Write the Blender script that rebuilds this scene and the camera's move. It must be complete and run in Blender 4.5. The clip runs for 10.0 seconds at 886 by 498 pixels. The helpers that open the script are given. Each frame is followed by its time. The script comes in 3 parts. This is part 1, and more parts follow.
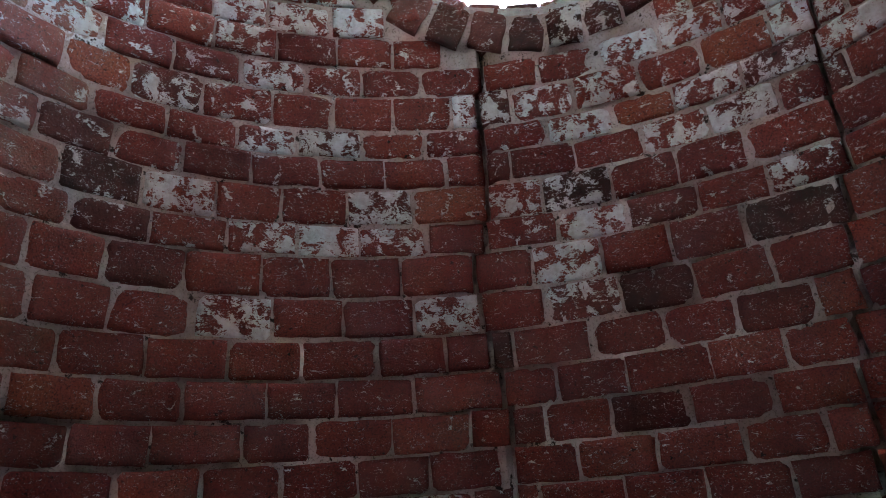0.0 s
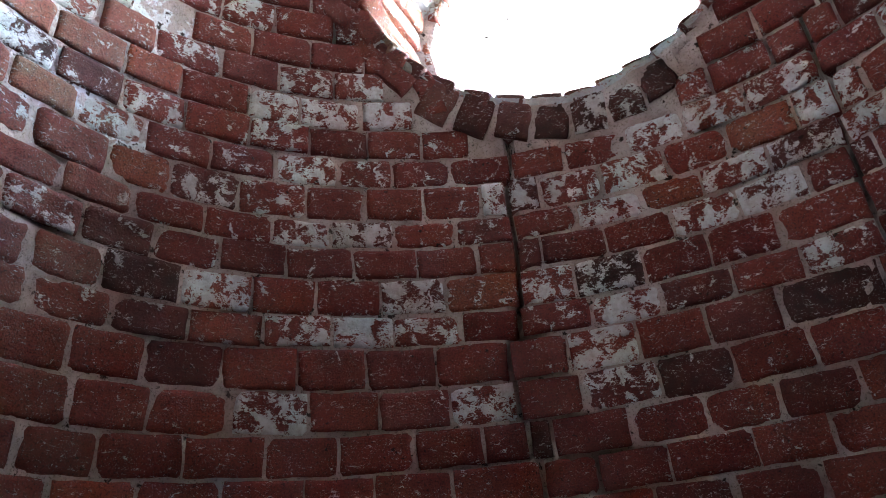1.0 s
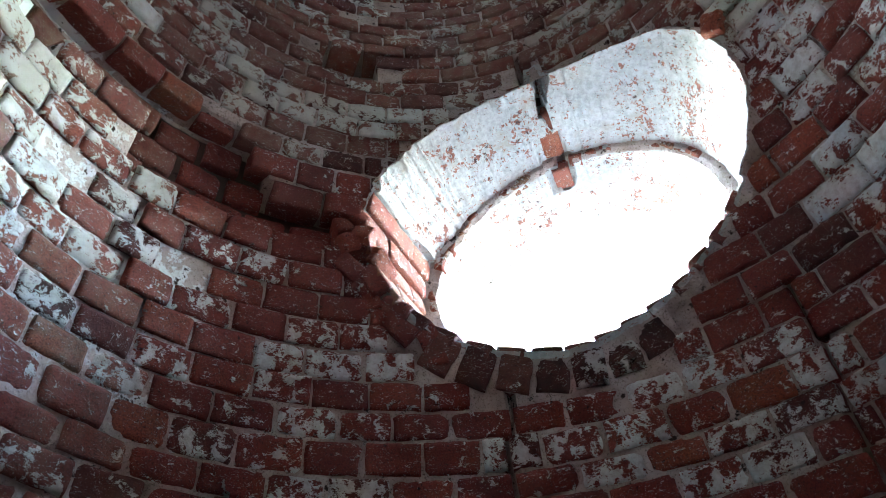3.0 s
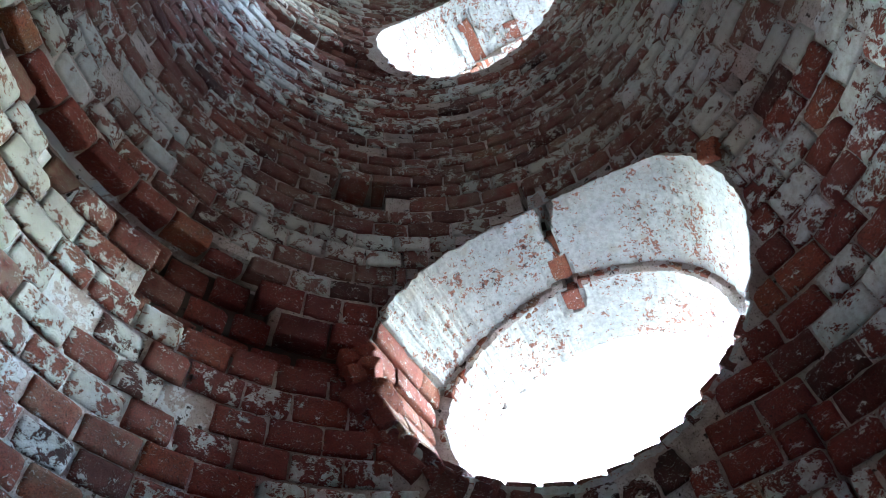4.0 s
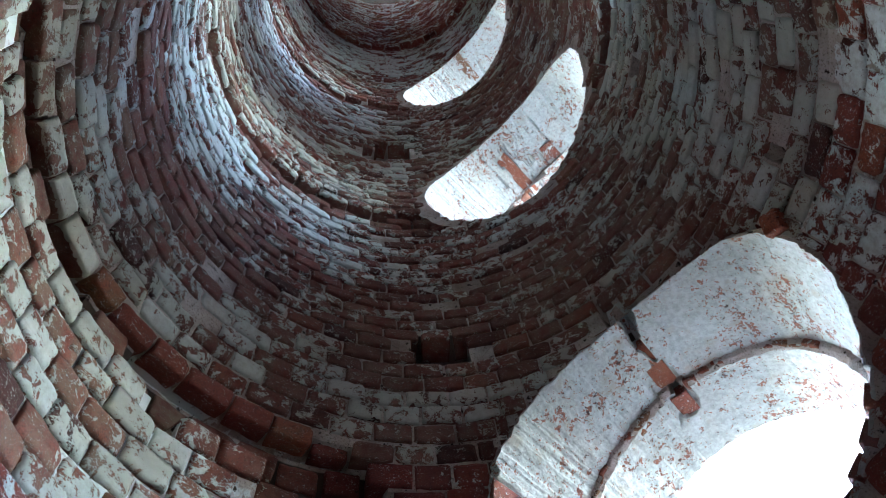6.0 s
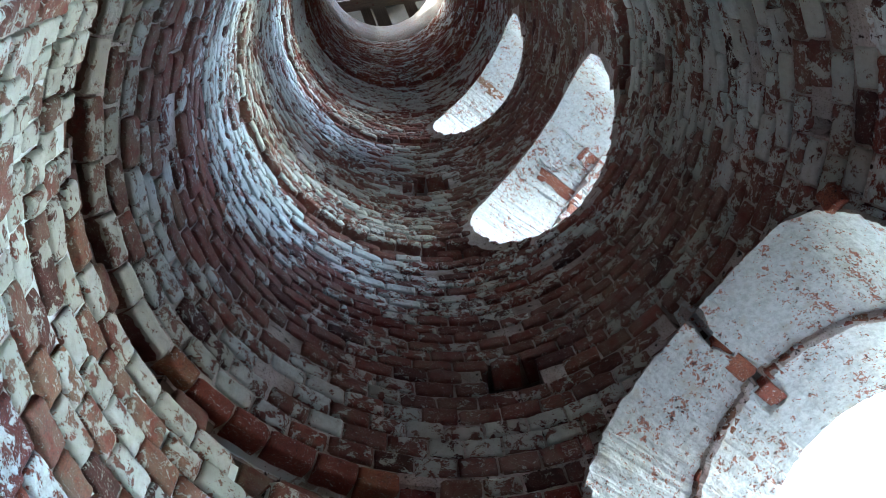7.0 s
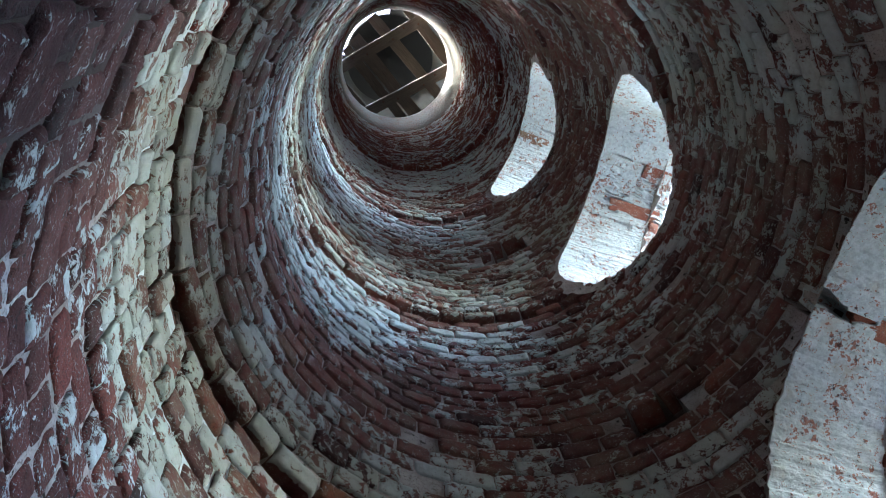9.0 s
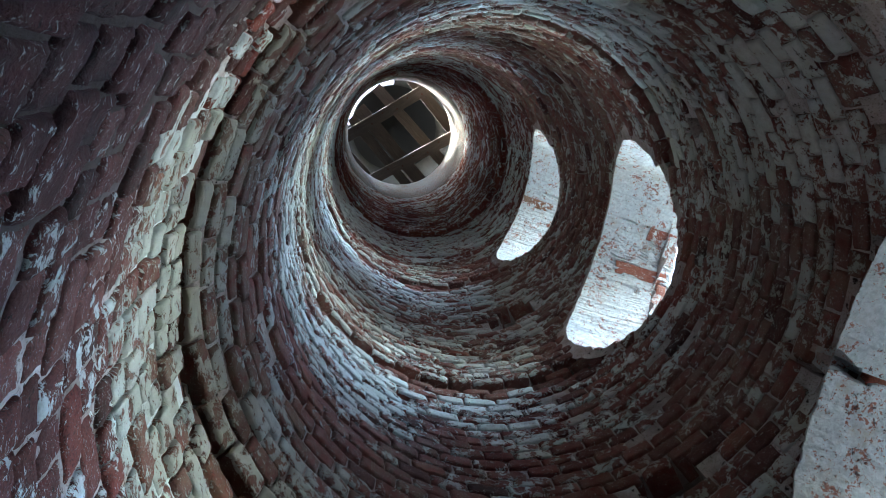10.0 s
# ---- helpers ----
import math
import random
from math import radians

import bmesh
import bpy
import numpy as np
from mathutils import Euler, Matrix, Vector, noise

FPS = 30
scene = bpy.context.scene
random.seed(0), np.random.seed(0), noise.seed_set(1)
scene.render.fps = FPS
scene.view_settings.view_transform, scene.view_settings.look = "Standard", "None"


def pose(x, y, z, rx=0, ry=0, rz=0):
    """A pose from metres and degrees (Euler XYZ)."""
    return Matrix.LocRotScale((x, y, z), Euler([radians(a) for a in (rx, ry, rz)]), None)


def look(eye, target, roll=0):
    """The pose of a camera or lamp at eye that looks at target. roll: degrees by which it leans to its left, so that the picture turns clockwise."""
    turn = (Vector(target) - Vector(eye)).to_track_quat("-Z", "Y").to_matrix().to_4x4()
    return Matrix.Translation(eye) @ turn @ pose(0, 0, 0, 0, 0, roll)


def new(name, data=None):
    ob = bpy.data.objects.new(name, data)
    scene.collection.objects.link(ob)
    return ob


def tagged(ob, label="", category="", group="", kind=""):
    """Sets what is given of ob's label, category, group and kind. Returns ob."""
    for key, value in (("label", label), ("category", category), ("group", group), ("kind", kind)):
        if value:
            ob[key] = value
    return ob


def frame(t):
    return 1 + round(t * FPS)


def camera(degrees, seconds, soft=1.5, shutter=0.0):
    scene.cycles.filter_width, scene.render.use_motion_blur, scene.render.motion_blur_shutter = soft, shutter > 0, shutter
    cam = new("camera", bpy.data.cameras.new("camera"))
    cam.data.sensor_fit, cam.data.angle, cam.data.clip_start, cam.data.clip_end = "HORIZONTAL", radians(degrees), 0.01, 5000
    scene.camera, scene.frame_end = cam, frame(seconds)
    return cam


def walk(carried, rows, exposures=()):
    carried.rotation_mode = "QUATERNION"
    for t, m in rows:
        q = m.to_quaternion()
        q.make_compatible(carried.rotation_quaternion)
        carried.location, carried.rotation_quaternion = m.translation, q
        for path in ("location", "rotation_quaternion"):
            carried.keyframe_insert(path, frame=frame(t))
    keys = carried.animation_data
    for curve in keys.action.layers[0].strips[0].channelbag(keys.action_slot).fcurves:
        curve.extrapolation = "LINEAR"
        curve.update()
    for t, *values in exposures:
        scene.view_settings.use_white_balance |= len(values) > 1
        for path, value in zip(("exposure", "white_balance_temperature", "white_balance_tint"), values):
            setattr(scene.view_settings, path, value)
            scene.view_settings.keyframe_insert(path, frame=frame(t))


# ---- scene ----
FOV = 62.6
cam = camera(FOV, 10.0, soft=0.6)
ROWS = [
    (0.0, -0.0858, -0.4251, 1.5000, 111.355, 4.757, 0.000),
    (0.5, -0.1011, -0.4402, 1.5211, 113.929, 5.211, 1.029),
    (1.0, -0.1277, -0.4522, 1.5508, 116.591, 5.719, 1.529),
    (1.5, -0.1304, -0.4590, 1.5642, 120.497, 5.528, 1.970),
    (2.0, -0.1236, -0.4746, 1.5708, 124.118, 5.358, 1.739),
    (2.5, -0.1205, -0.4979, 1.5941, 128.650, 5.108, 1.373),
    (3.0, -0.0971, -0.5197, 1.6199, 133.153, 4.391, 1.653),
    (4.5, -0.0073, -0.5747, 1.6618, 145.502, 3.860, 7.007),
    (5.0, 0.0073, -0.5903, 1.6644, 148.518, 4.382, 11.225),
    (5.5, 0.0158, -0.5954, 1.6652, 151.171, 5.315, 15.677),
    (7.0, 0.0231, -0.6290, 1.6766, 156.137, 6.112, 30.230),
    (7.5, 0.0189, -0.6345, 1.6789, 157.413, 6.643, 35.315),
    (8.0, 0.0182, -0.6383, 1.6800, 159.018, 7.171, 40.251),
    (8.5, 0.0130, -0.6455, 1.6827, 160.963, 6.891, 45.688),
    (9.0, 0.0099, -0.6620, 1.6850, 163.511, 6.195, 48.934),
    (9.5, 0.0063, -0.6672, 1.6844, 166.538, 6.005, 49.809),
    (10.0, 0.0116, -0.6722, 1.6828, 168.683, 6.003, 49.933),
]
EXPOSURES = [
    (0.0, 9.05, 7250, 12), (1.0, 8.85, 7600, 17), (2.5, 8.1, 7400, 14), (4.5, 6.95, 7200, 12), (7.0, 6.6, 7000, 11), (10.0, 6.2, 6950, 9),
]
walk(cam, [(t, pose(x, y, z, rx, ry, rz)) for t, x, y, z, rx, ry, rz in ROWS], EXPOSURES)

# ---- sky and sun ----
world = bpy.data.worlds.new("overcast_sky")
scene.world = world
world.use_nodes = True
wn, wl = world.node_tree.nodes, world.node_tree.links
wn.clear()
sky = wn.new("ShaderNodeTexSky")
sky.sky_type, sky.sun_disc = "NISHITA", False
sky.sun_elevation, sky.sun_rotation = radians(48), radians(205)
sky.dust_density, sky.air_density = 1.5, 1.0
bgn = wn.new("ShaderNodeBackground")
bgn.inputs["Strength"].default_value = 0.15
won = wn.new("ShaderNodeOutputWorld")
wl.new(sky.outputs[0], bgn.inputs["Color"])
wl.new(bgn.outputs[0], won.inputs["Surface"])
sun_data = bpy.data.lights.new("sun", "SUN")
sun_data.energy, sun_data.angle, sun_data.color = 0.6, radians(12), (1.0, 0.96, 0.9)
sun = new("sun", sun_data)
sun.matrix_world = look((0, 0, 30), (math.sin(radians(25)) * 18, math.cos(radians(25)) * 18, 10))


# ---- materials ----
class Nodes:
    """Short hand for building one node tree."""

    def __init__(self, name):
        self.mat = bpy.data.materials.new(name)
        self.mat.use_nodes = True
        self.tree = self.mat.node_tree
        self.tree.nodes.clear()
        self.out = self.add("ShaderNodeOutputMaterial")
        self.bsdf = self.add("ShaderNodeBsdfPrincipled")
        self.tree.links.new(self.bsdf.outputs[0], self.out.inputs[0])

    def add(self, kind, **kw):
        n = self.tree.nodes.new(kind)
        for k, v in kw.items():
            setattr(n, k, v)
        return n

    def put(self, socket, value):
        if hasattr(value, "is_output"):
            self.tree.links.new(value, socket)
        elif value is not None:
            socket.default_value = value

    def math(self, op, a, b=None, c=None, clamp=False):
        n = self.add("ShaderNodeMath", operation=op, use_clamp=clamp)
        for s, v in zip(n.inputs, (a, b, c)):
            self.put(s, v)
        return n.outputs[0]

    def noise(self, vec, scale, detail=5.0, rough=0.6, dist=0.0):
        n = self.add("ShaderNodeTexNoise")
        self.put(n.inputs["Vector"], vec)
        n.inputs["Scale"].default_value = scale
        n.inputs["Detail"].default_value = detail
        n.inputs["Roughness"].default_value = rough
        n.inputs["Distortion"].default_value = dist
        return n.outputs["Fac"]

    def step(self, value, lo, hi, to_lo=0.0, to_hi=1.0):
        n = self.add("ShaderNodeMapRange", interpolation_type="SMOOTHSTEP")
        for s, v in zip(n.inputs, (value, lo, hi, to_lo, to_hi)):
            self.put(s, v)
        return n.outputs[0]

    def ramp(self, value, stops):
        n = self.add("ShaderNodeValToRGB")
        e = n.color_ramp.elements
        while len(e) < len(stops):
            e.new(0.5)
        for el, (p, c) in zip(e, stops):
            el.position, el.color = p, (*c, 1)
        self.put(n.inputs[0], value)
        return n.outputs[0]

    def mix(self, fac, a, b, mode="MIX"):
        n = self.add("ShaderNodeMix", data_type="RGBA", blend_type=mode)
        self.put(n.inputs[0], fac)
        for s, v in ((n.inputs[6], a), (n.inputs[7], b)):
            self.put(s, v if hasattr(v, "is_output") else (*v, 1))
        return n.outputs[2]

    def scaled(self, vec, s):
        n = self.add("ShaderNodeMapping")
        self.put(n.inputs["Vector"], vec)
        n.inputs["Scale"].default_value = s
        return n.outputs[0]

    def bump(self, height, strength, distance):
        n = self.add("ShaderNodeBump")
        n.inputs["Strength"].default_value = strength
        n.inputs["Distance"].default_value = distance
        self.put(n.inputs["Height"], height)
        self.tree.links.new(n.outputs[0], self.bsdf.inputs["Normal"])


LIME = (0.72, 0.80, 0.81)
BRICK_TONES = [
    (0.0, (0.050, 0.034, 0.029)), (0.16, (0.115, 0.042, 0.036)), (0.4, (0.215, 0.050, 0.042)),
    (0.68, (0.285, 0.070, 0.050)), (0.88, (0.335, 0.110, 0.062)), (1.0, (0.28, 0.150, 0.085)),
]


def brick_material(name, joined):
    """Old red brick with what is left of its limewash. Red: tone; green: how much limewash; blue: sooty dirt and
    painted shade.
    """
    n = Nodes(name)
    if joined:
        src = n.add("ShaderNodeAttribute", attribute_name="piece").outputs["Color"]
    else:
        src = n.add("ShaderNodeObjectInfo").outputs["Color"]
    sep = n.add("ShaderNodeSeparateColor")
    n.put(sep.inputs[0], src)
    tone, white, soot_shade = sep.outputs[0], sep.outputs[1], sep.outputs[2]
    pos = n.add("ShaderNodeNewGeometry").outputs["Position"]
    grain = n.noise(pos, 260, 4, 0.7)
    mottle = n.noise(pos, 24, 5, 0.6)
    patch = n.noise(pos, 27, 7, 0.66, 0.5)
    flake = n.noise(n.scaled(pos, (1.0, 1.0, 2.2)), 120, 5, 0.75, 0.4)
    speck = n.noise(pos, 240, 3, 0.8)
    t = n.math("ADD", tone, n.math("MULTIPLY", n.math("SUBTRACT", mottle, 0.5), 0.5), clamp=True)
    red = n.ramp(t, BRICK_TONES)
    red = n.mix(n.step(grain, 0.42, 0.72), red, (0.07, 0.024, 0.022))
    pits = n.noise(pos, 75, 4, 0.6)
    red = n.mix(n.step(pits, 0.64, 0.70), red, (0.035, 0.018, 0.016))
    red = n.mix(n.math("MULTIPLY", n.math("MULTIPLY", soot_shade, n.step(tone, 0.1, 0.35)), n.step(mottle, 0.2, 0.65)), red, (0.215, 0.16, 0.125))
    # limewash left in patches, flakes and specks
    lime = n.math("ADD", n.math("MULTIPLY", patch, 0.7), n.math("MULTIPLY", flake, 0.3))
    front = n.add("ShaderNodeAttribute", attribute_name="front").outputs["Fac"]
    white = n.math("MULTIPLY", white, n.step(front, 0.80, 0.97))
    edge = n.math("SUBTRACT", 0.665, n.math("MULTIPLY", white, 0.26))
    mask = n.step(n.math("SUBTRACT", lime, edge), -0.004, 0.008)
    dots = n.math("MULTIPLY", n.step(speck, 0.625, 0.655), n.step(mottle, 0.38, 0.58))
    mask = n.math("MAXIMUM", mask, n.math("MULTIPLY", dots, 0.85))
    scuff = n.noise(n.scaled(pos, (1.0, 1.0, 2.6)), 62, 6, 0.8, 0.8)
    mask = n.math("MAXIMUM", mask, n.math("MULTIPLY", n.step(scuff, 0.60, 0.615), n.step(mottle, 0.40, 0.52)))
    dirt = n.noise(pos, 60, 6, 0.7)
    wash = n.mix(n.step(dirt, 0.35, 0.75), LIME, (0.48, 0.50, 0.49))
    wash = n.mix(n.math("MULTIPLY", soot_shade, 1.1, clamp=True), wash, (0.41, 0.415, 0.36))
    n.put(n.bsdf.inputs["Base Color"], n.mix(mask, red, wash))
    n.put(n.bsdf.inputs["Roughness"], n.step(mask, 0, 1, 0.86, 0.8))
    n.bsdf.inputs["Specular IOR Level"].default_value = 0.25
    h = n.math("ADD", n.math("MULTIPLY", mask, 0.5), n.math("ADD", n.math("MULTIPLY", grain, 0.35), n.math("MULTIPLY", patch, 0.6)))
    n.bump(h, 1.0, 0.012)
    return n.mat


def mortar_material(name):
    n = Nodes(name)
    pos = n.add("ShaderNodeNewGeometry").outputs["Position"]
    a, b = n.noise(pos, 9, 5, 0.6), n.noise(pos, 170, 5, 0.75)
    col = n.ramp(a, [(0.3, (0.30, 0.235, 0.21)), (0.5, (0.48, 0.42, 0.39)), (0.7, (0.64, 0.61, 0.59))])
    col = n.mix(n.step(b, 0.5, 0.72), col, (0.10, 0.07, 0.06))
    c = n.noise(pos, 34, 5, 0.65)
    # limewash brushed over the joints; negative values darken them, for painted shade too
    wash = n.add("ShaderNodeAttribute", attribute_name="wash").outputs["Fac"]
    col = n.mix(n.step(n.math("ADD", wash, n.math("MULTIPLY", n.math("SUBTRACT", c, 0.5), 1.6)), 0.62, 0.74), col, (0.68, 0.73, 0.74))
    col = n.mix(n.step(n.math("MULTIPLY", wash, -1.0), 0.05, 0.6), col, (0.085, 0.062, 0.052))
    col = n.mix(n.step(c, 0.60, 0.66), col, (0.040, 0.027, 0.024))
    n.put(n.bsdf.inputs["Base Color"], col)
    n.bsdf.inputs["Roughness"].default_value = 0.95
    n.bsdf.inputs["Specular IOR Level"].default_value = 0.15
    n.bump(n.math("ADD", n.math("MULTIPLY", b, 0.6), n.math("MULTIPLY", n.noise(pos, 50, 5, 0.7), 0.9)), 0.9, 0.006)
    return n.mat


def timber_material(name, shade):
    n = Nodes(name)
    co = n.add("ShaderNodeTexCoord").outputs["Object"]
    g = n.noise(n.scaled(co, (1.2, 14, 14)), 6, 7, 0.65, 0.5)
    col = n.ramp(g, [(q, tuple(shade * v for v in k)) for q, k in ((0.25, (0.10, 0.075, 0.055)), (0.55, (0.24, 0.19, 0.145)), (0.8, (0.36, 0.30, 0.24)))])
    n.put(n.bsdf.inputs["Base Color"], col)
    n.bsdf.inputs["Roughness"].default_value = 0.85
    n.bump(g, 0.5, 0.004)
    return n.mat


def iron_material(name):
    n = Nodes(name)
    pos = n.add("ShaderNodeNewGeometry").outputs["Position"]
    g = n.noise(pos, 70, 6, 0.7)
    n.put(n.bsdf.inputs["Base Color"], n.ramp(g, [(0.3, (0.022, 0.012, 0.010)), (0.6, (0.075, 0.030, 0.018)), (0.8, (0.16, 0.065, 0.03))]))
    n.bsdf.inputs["Roughness"].default_value = 0.85
    n.bsdf.inputs["Metallic"].default_value = 0.3
    n.bump(g, 0.6, 0.003)
    return n.mat


def plaster_material(name, shade=1.0):
    """Limewash in many coats over brick, flaking in small scales down to the red."""
    n = Nodes(name)
    pos = n.add("ShaderNodeNewGeometry").outputs["Position"]
    flow = n.scaled(pos, (1.0, 1.0, 1.5))
    big, mid, fine = n.noise(pos, 5.5, 4, 0.6), n.noise(flow, 34, 6, 0.68, 0.5), n.noise(flow, 115, 5, 0.7, 0.4)
    relief = n.noise(pos, 62, 6, 0.7)
    wash = n.mix(n.step(relief, 0.35, 0.7), (0.52, 0.56, 0.565), (0.37, 0.40, 0.40))
    wash = n.mix(n.step(n.noise(pos, 14, 5, 0.65), 0.52, 0.72), wash, (0.42, 0.40, 0.36))
    red = n.mix(n.step(fine, 0.4, 0.6), (0.24, 0.085, 0.07), (0.36, 0.17, 0.13))
    red = n.mix(n.step(relief, 0.54, 0.60), red, (0.09, 0.06, 0.06))
    scale = n.math("ADD", n.math("MULTIPLY", mid, 0.55), n.math("MULTIPLY", fine, 0.45))
    edge = n.step(big, 0.32, 0.70, 0.592, 0.515)
    mask = n.step(n.math("SUBTRACT", scale, edge), -0.004, 0.008)
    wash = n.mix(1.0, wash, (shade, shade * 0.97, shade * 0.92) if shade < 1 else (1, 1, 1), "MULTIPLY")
    n.put(n.bsdf.inputs["Base Color"], n.mix(mask, wash, red))
    n.bsdf.inputs["Roughness"].default_value = 0.9
    n.bsdf.inputs["Specular IOR Level"].default_value = 0.2
    n.bump(n.math("SUBTRACT", n.math("ADD", relief, n.math("MULTIPLY", fine, 0.5)), n.math("MULTIPLY", mask, 0.6)), 1.0, 0.010)
    return n.mat


def earth_material(name, tones=((0.03, 0.034, 0.027), (0.05, 0.056, 0.045), (0.08, 0.085, 0.072))):
    n = Nodes(name)
    pos = n.add("ShaderNodeNewGeometry").outputs["Position"]
    g, b = n.noise(pos, 5, 6, 0.65), n.noise(pos, 60, 6, 0.7)
    col = n.ramp(g, list(zip((0.3, 0.6, 0.8), tones)))
    n.put(n.bsdf.inputs["Base Color"], col)
    n.bsdf.inputs["Roughness"].default_value = 0.95
    n.bump(b, 0.8, 0.02)
    return n.mat


BRICK_PART = brick_material("limewashed_brick", False)
BRICK_JOINED = brick_material("limewashed_brickwork", True)
PLASTER = plaster_material("flaking_limewash")
# the same limewash at about half its brightness, for the mouth ring
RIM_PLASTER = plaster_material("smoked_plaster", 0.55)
MORTAR = mortar_material("lime_mortar")
TIMBER = timber_material("weathered_timber", 0.22)
# boards near black, the hood's unlit inside put into their colour
UNLIT_TIMBER = timber_material("smoke_dark_boards", 0.012)
IRON = iron_material("rusty_iron")
EARTH = earth_material("earth_and_rubble")
# floor out of view, lightened to throw light onto the front wall
BOUNCE_FLOOR = earth_material("brick_and_lime_dust", ((0.24, 0.19, 0.165), (0.33, 0.28, 0.25), (0.42, 0.38, 0.35)))

# ---- plan: a round tower, angles in degrees clockwise from +y ----
COURSE, PITCH, JOINT = 0.0775, 0.137, 0.0085
BACK_RADIUS = 0.885
LEVELS = [(-0.3, 1.606), (2.86, 0.980), (3.13, 0.911), (3.40, 0.830), (3.68, 0.789), (13.0, 0.789)]
SECTIONS = [("lower", -0.1, 3.22), ("middle", 3.22, 4.62), ("upper", 4.62, 6.50), ("high", 6.50, 8.45), ("crown", 8.45, 12.75)]
# round openings: angle, height of the centre, half width and half height at the inner face
OPENINGS = [(19.0, 3.072, 0.510, 0.422), (21.8, 4.97, 0.466, 0.458), (21.0, 6.87, 0.455, 0.478)]
# how far each opening is drawn out along its rising diagonal
SKEW = {3.072: (1.0, 0.085), 4.97: (1.015, 0.115), 6.87: (1.02, 0.125)}
# joints between the courses of the lower wall that are not evenly spaced
BEDS = [1.746, 1.829, 1.913, 2.002, 2.093, 2.164, 2.248, 2.321, 2.386, 2.468, 2.540, 2.614]
PHASE = {1.96: -13.5, 2.05: -14.6, 2.13: -18.8, 2.21: -12.5, 2.28: -15.8, 2.35: -18.4, 2.43: -14.4, 2.50: -18.3, 2.58: -14.0, 1.87: -17.6, 1.79: -13.8}
# bricks in front that kept a coat of limewash: angle, height
COATED = [
    (-25.1, 1.97), (-2.5, 1.97), (13.2, 1.97), (14.2, 2.08), (-22.6, 2.13), (-14.4, 2.13), (-7.9, 2.13), (17.4, 2.16),
    (39.1, 2.16), (-32.5, 2.18), (-8.3, 2.21), (7.7, 2.22), (15.2, 2.23), (30.3, 2.25), (-48.8, 2.26), (30.7, 2.33),
    (-21.6, 2.34), (-14.8, 2.35), (45.2, 2.35), (37.9, 2.36), (15.2, 2.39), (22.4, 2.4), (-34.2, 2.42), (-26.1, 2.42),
    (42.3, 2.43), (47.9, 2.44), (5.7, 2.45), (12.4, 2.46), (-43.4, 2.48), (27.4, 2.48), (21.0, 2.49), (-20.8, 2.5),
    (-12.7, 2.51), (36.6, 2.51), (-43.0, 2.55), (-25.8, 2.56), (30.7, 2.57), (-58.0, 2.6), (-27.3, 2.63), (-22.0, 2.63),
    (-14.3, 2.64), (-6.1, 2.69), (-18.3, 2.7), (-59.1, 2.71), (-51.9, 2.73), (-34.5, 2.74), (-25.0, 2.75), (-40.7, 2.81),
    (-48.1, 2.82),
]


def radius(z, theta=0.0):
    """Radius of the inner face: the lower stage is battered in front and upright at the back."""
    r = LEVELS[-1][1]
    for (z0, r0), (z1, r1) in zip(LEVELS, LEVELS[1:]):
        if z <= z1:
            r = r0 + (r1 - r0) * (z - z0) / (z1 - z0)
            break
    if z < 3.25:
        s = min(max((abs(turn(theta - 5)) - 35) / 85, 0), 1)
        back = max(BACK_RADIUS - 0.09 * max(2.9 - z, 0), 0.81)
        r += (min(r, back) - r) * s * s * (3 - 2 * s)
    return r


def outer(z):
    """Radius of the outside: the wall is thinner above the first opening."""
    return 1.42 + 0.25 * min(max((2.2 - z) / 2.2, 0), 1) - 0.28 * min(max((z - 3.65) / 0.6, 0), 1)


def slope(z, theta=0.0):
    return (radius(z + 0.03, theta) - radius(z - 0.03, theta)) / 0.06


def turn(d):
    return (d + 180) % 360 - 180


def swing(theta, z):
    """How far the face turns from square to the radius where the wall is not round."""
    return math.degrees(math.atan((radius(z, theta + 1) - radius(z, theta - 1)) / (radians(2) * radius(z, theta))))


def at(theta, z, r):
    a = radians(theta)
    return Vector((r * math.sin(a), r * math.cos(a), z))


def outline(zc, phi):
    """Share of its size at which an opening's worn edge lies, by the angle round it."""
    base, skew = SKEW[zc]
    ragged = noise.noise(Vector((4 * math.cos(phi), 4 * math.sin(phi), zc))) * 0.016 + noise.noise(Vector((13 * math.cos(phi), 13 * math.sin(phi), zc))) * 0.014 + noise.noise(Vector((42 * math.cos(phi), 42 * math.sin(phi), zc))) * 0.009
    return base + skew * math.cos(2 * (phi - radians(41))) + ragged


def in_opening(theta, z, grow=0.0):
    """Where a place of the wall lies to the openings: below 1 is inside."""
    best = 9.0
    for c, zc, a, b in OPENINGS:
        d = turn(theta - c)
        if abs(d) < 80 and abs(z - zc) < 1:
            u, v = radius(z) * math.sin(radians(d)) / (a + grow), (z - zc) / (b + grow)
            best = min(best, math.hypot(u, v) / outline(zc, math.atan2(v, u)))
    return best


def edge_at(opening, z, sign, grow):
    """Distance from an opening's middle to its edge at a height, or None above and below it."""
    c, zc, a, b = opening
    v = (z - zc) / (b + grow)
    last = None
    for k in range(1, 61):
        u = 1.3 * k / 60
        if math.hypot(u, v) < outline(zc, math.atan2(v, sign * u)):
            last = u
    return last and last * (a + grow)


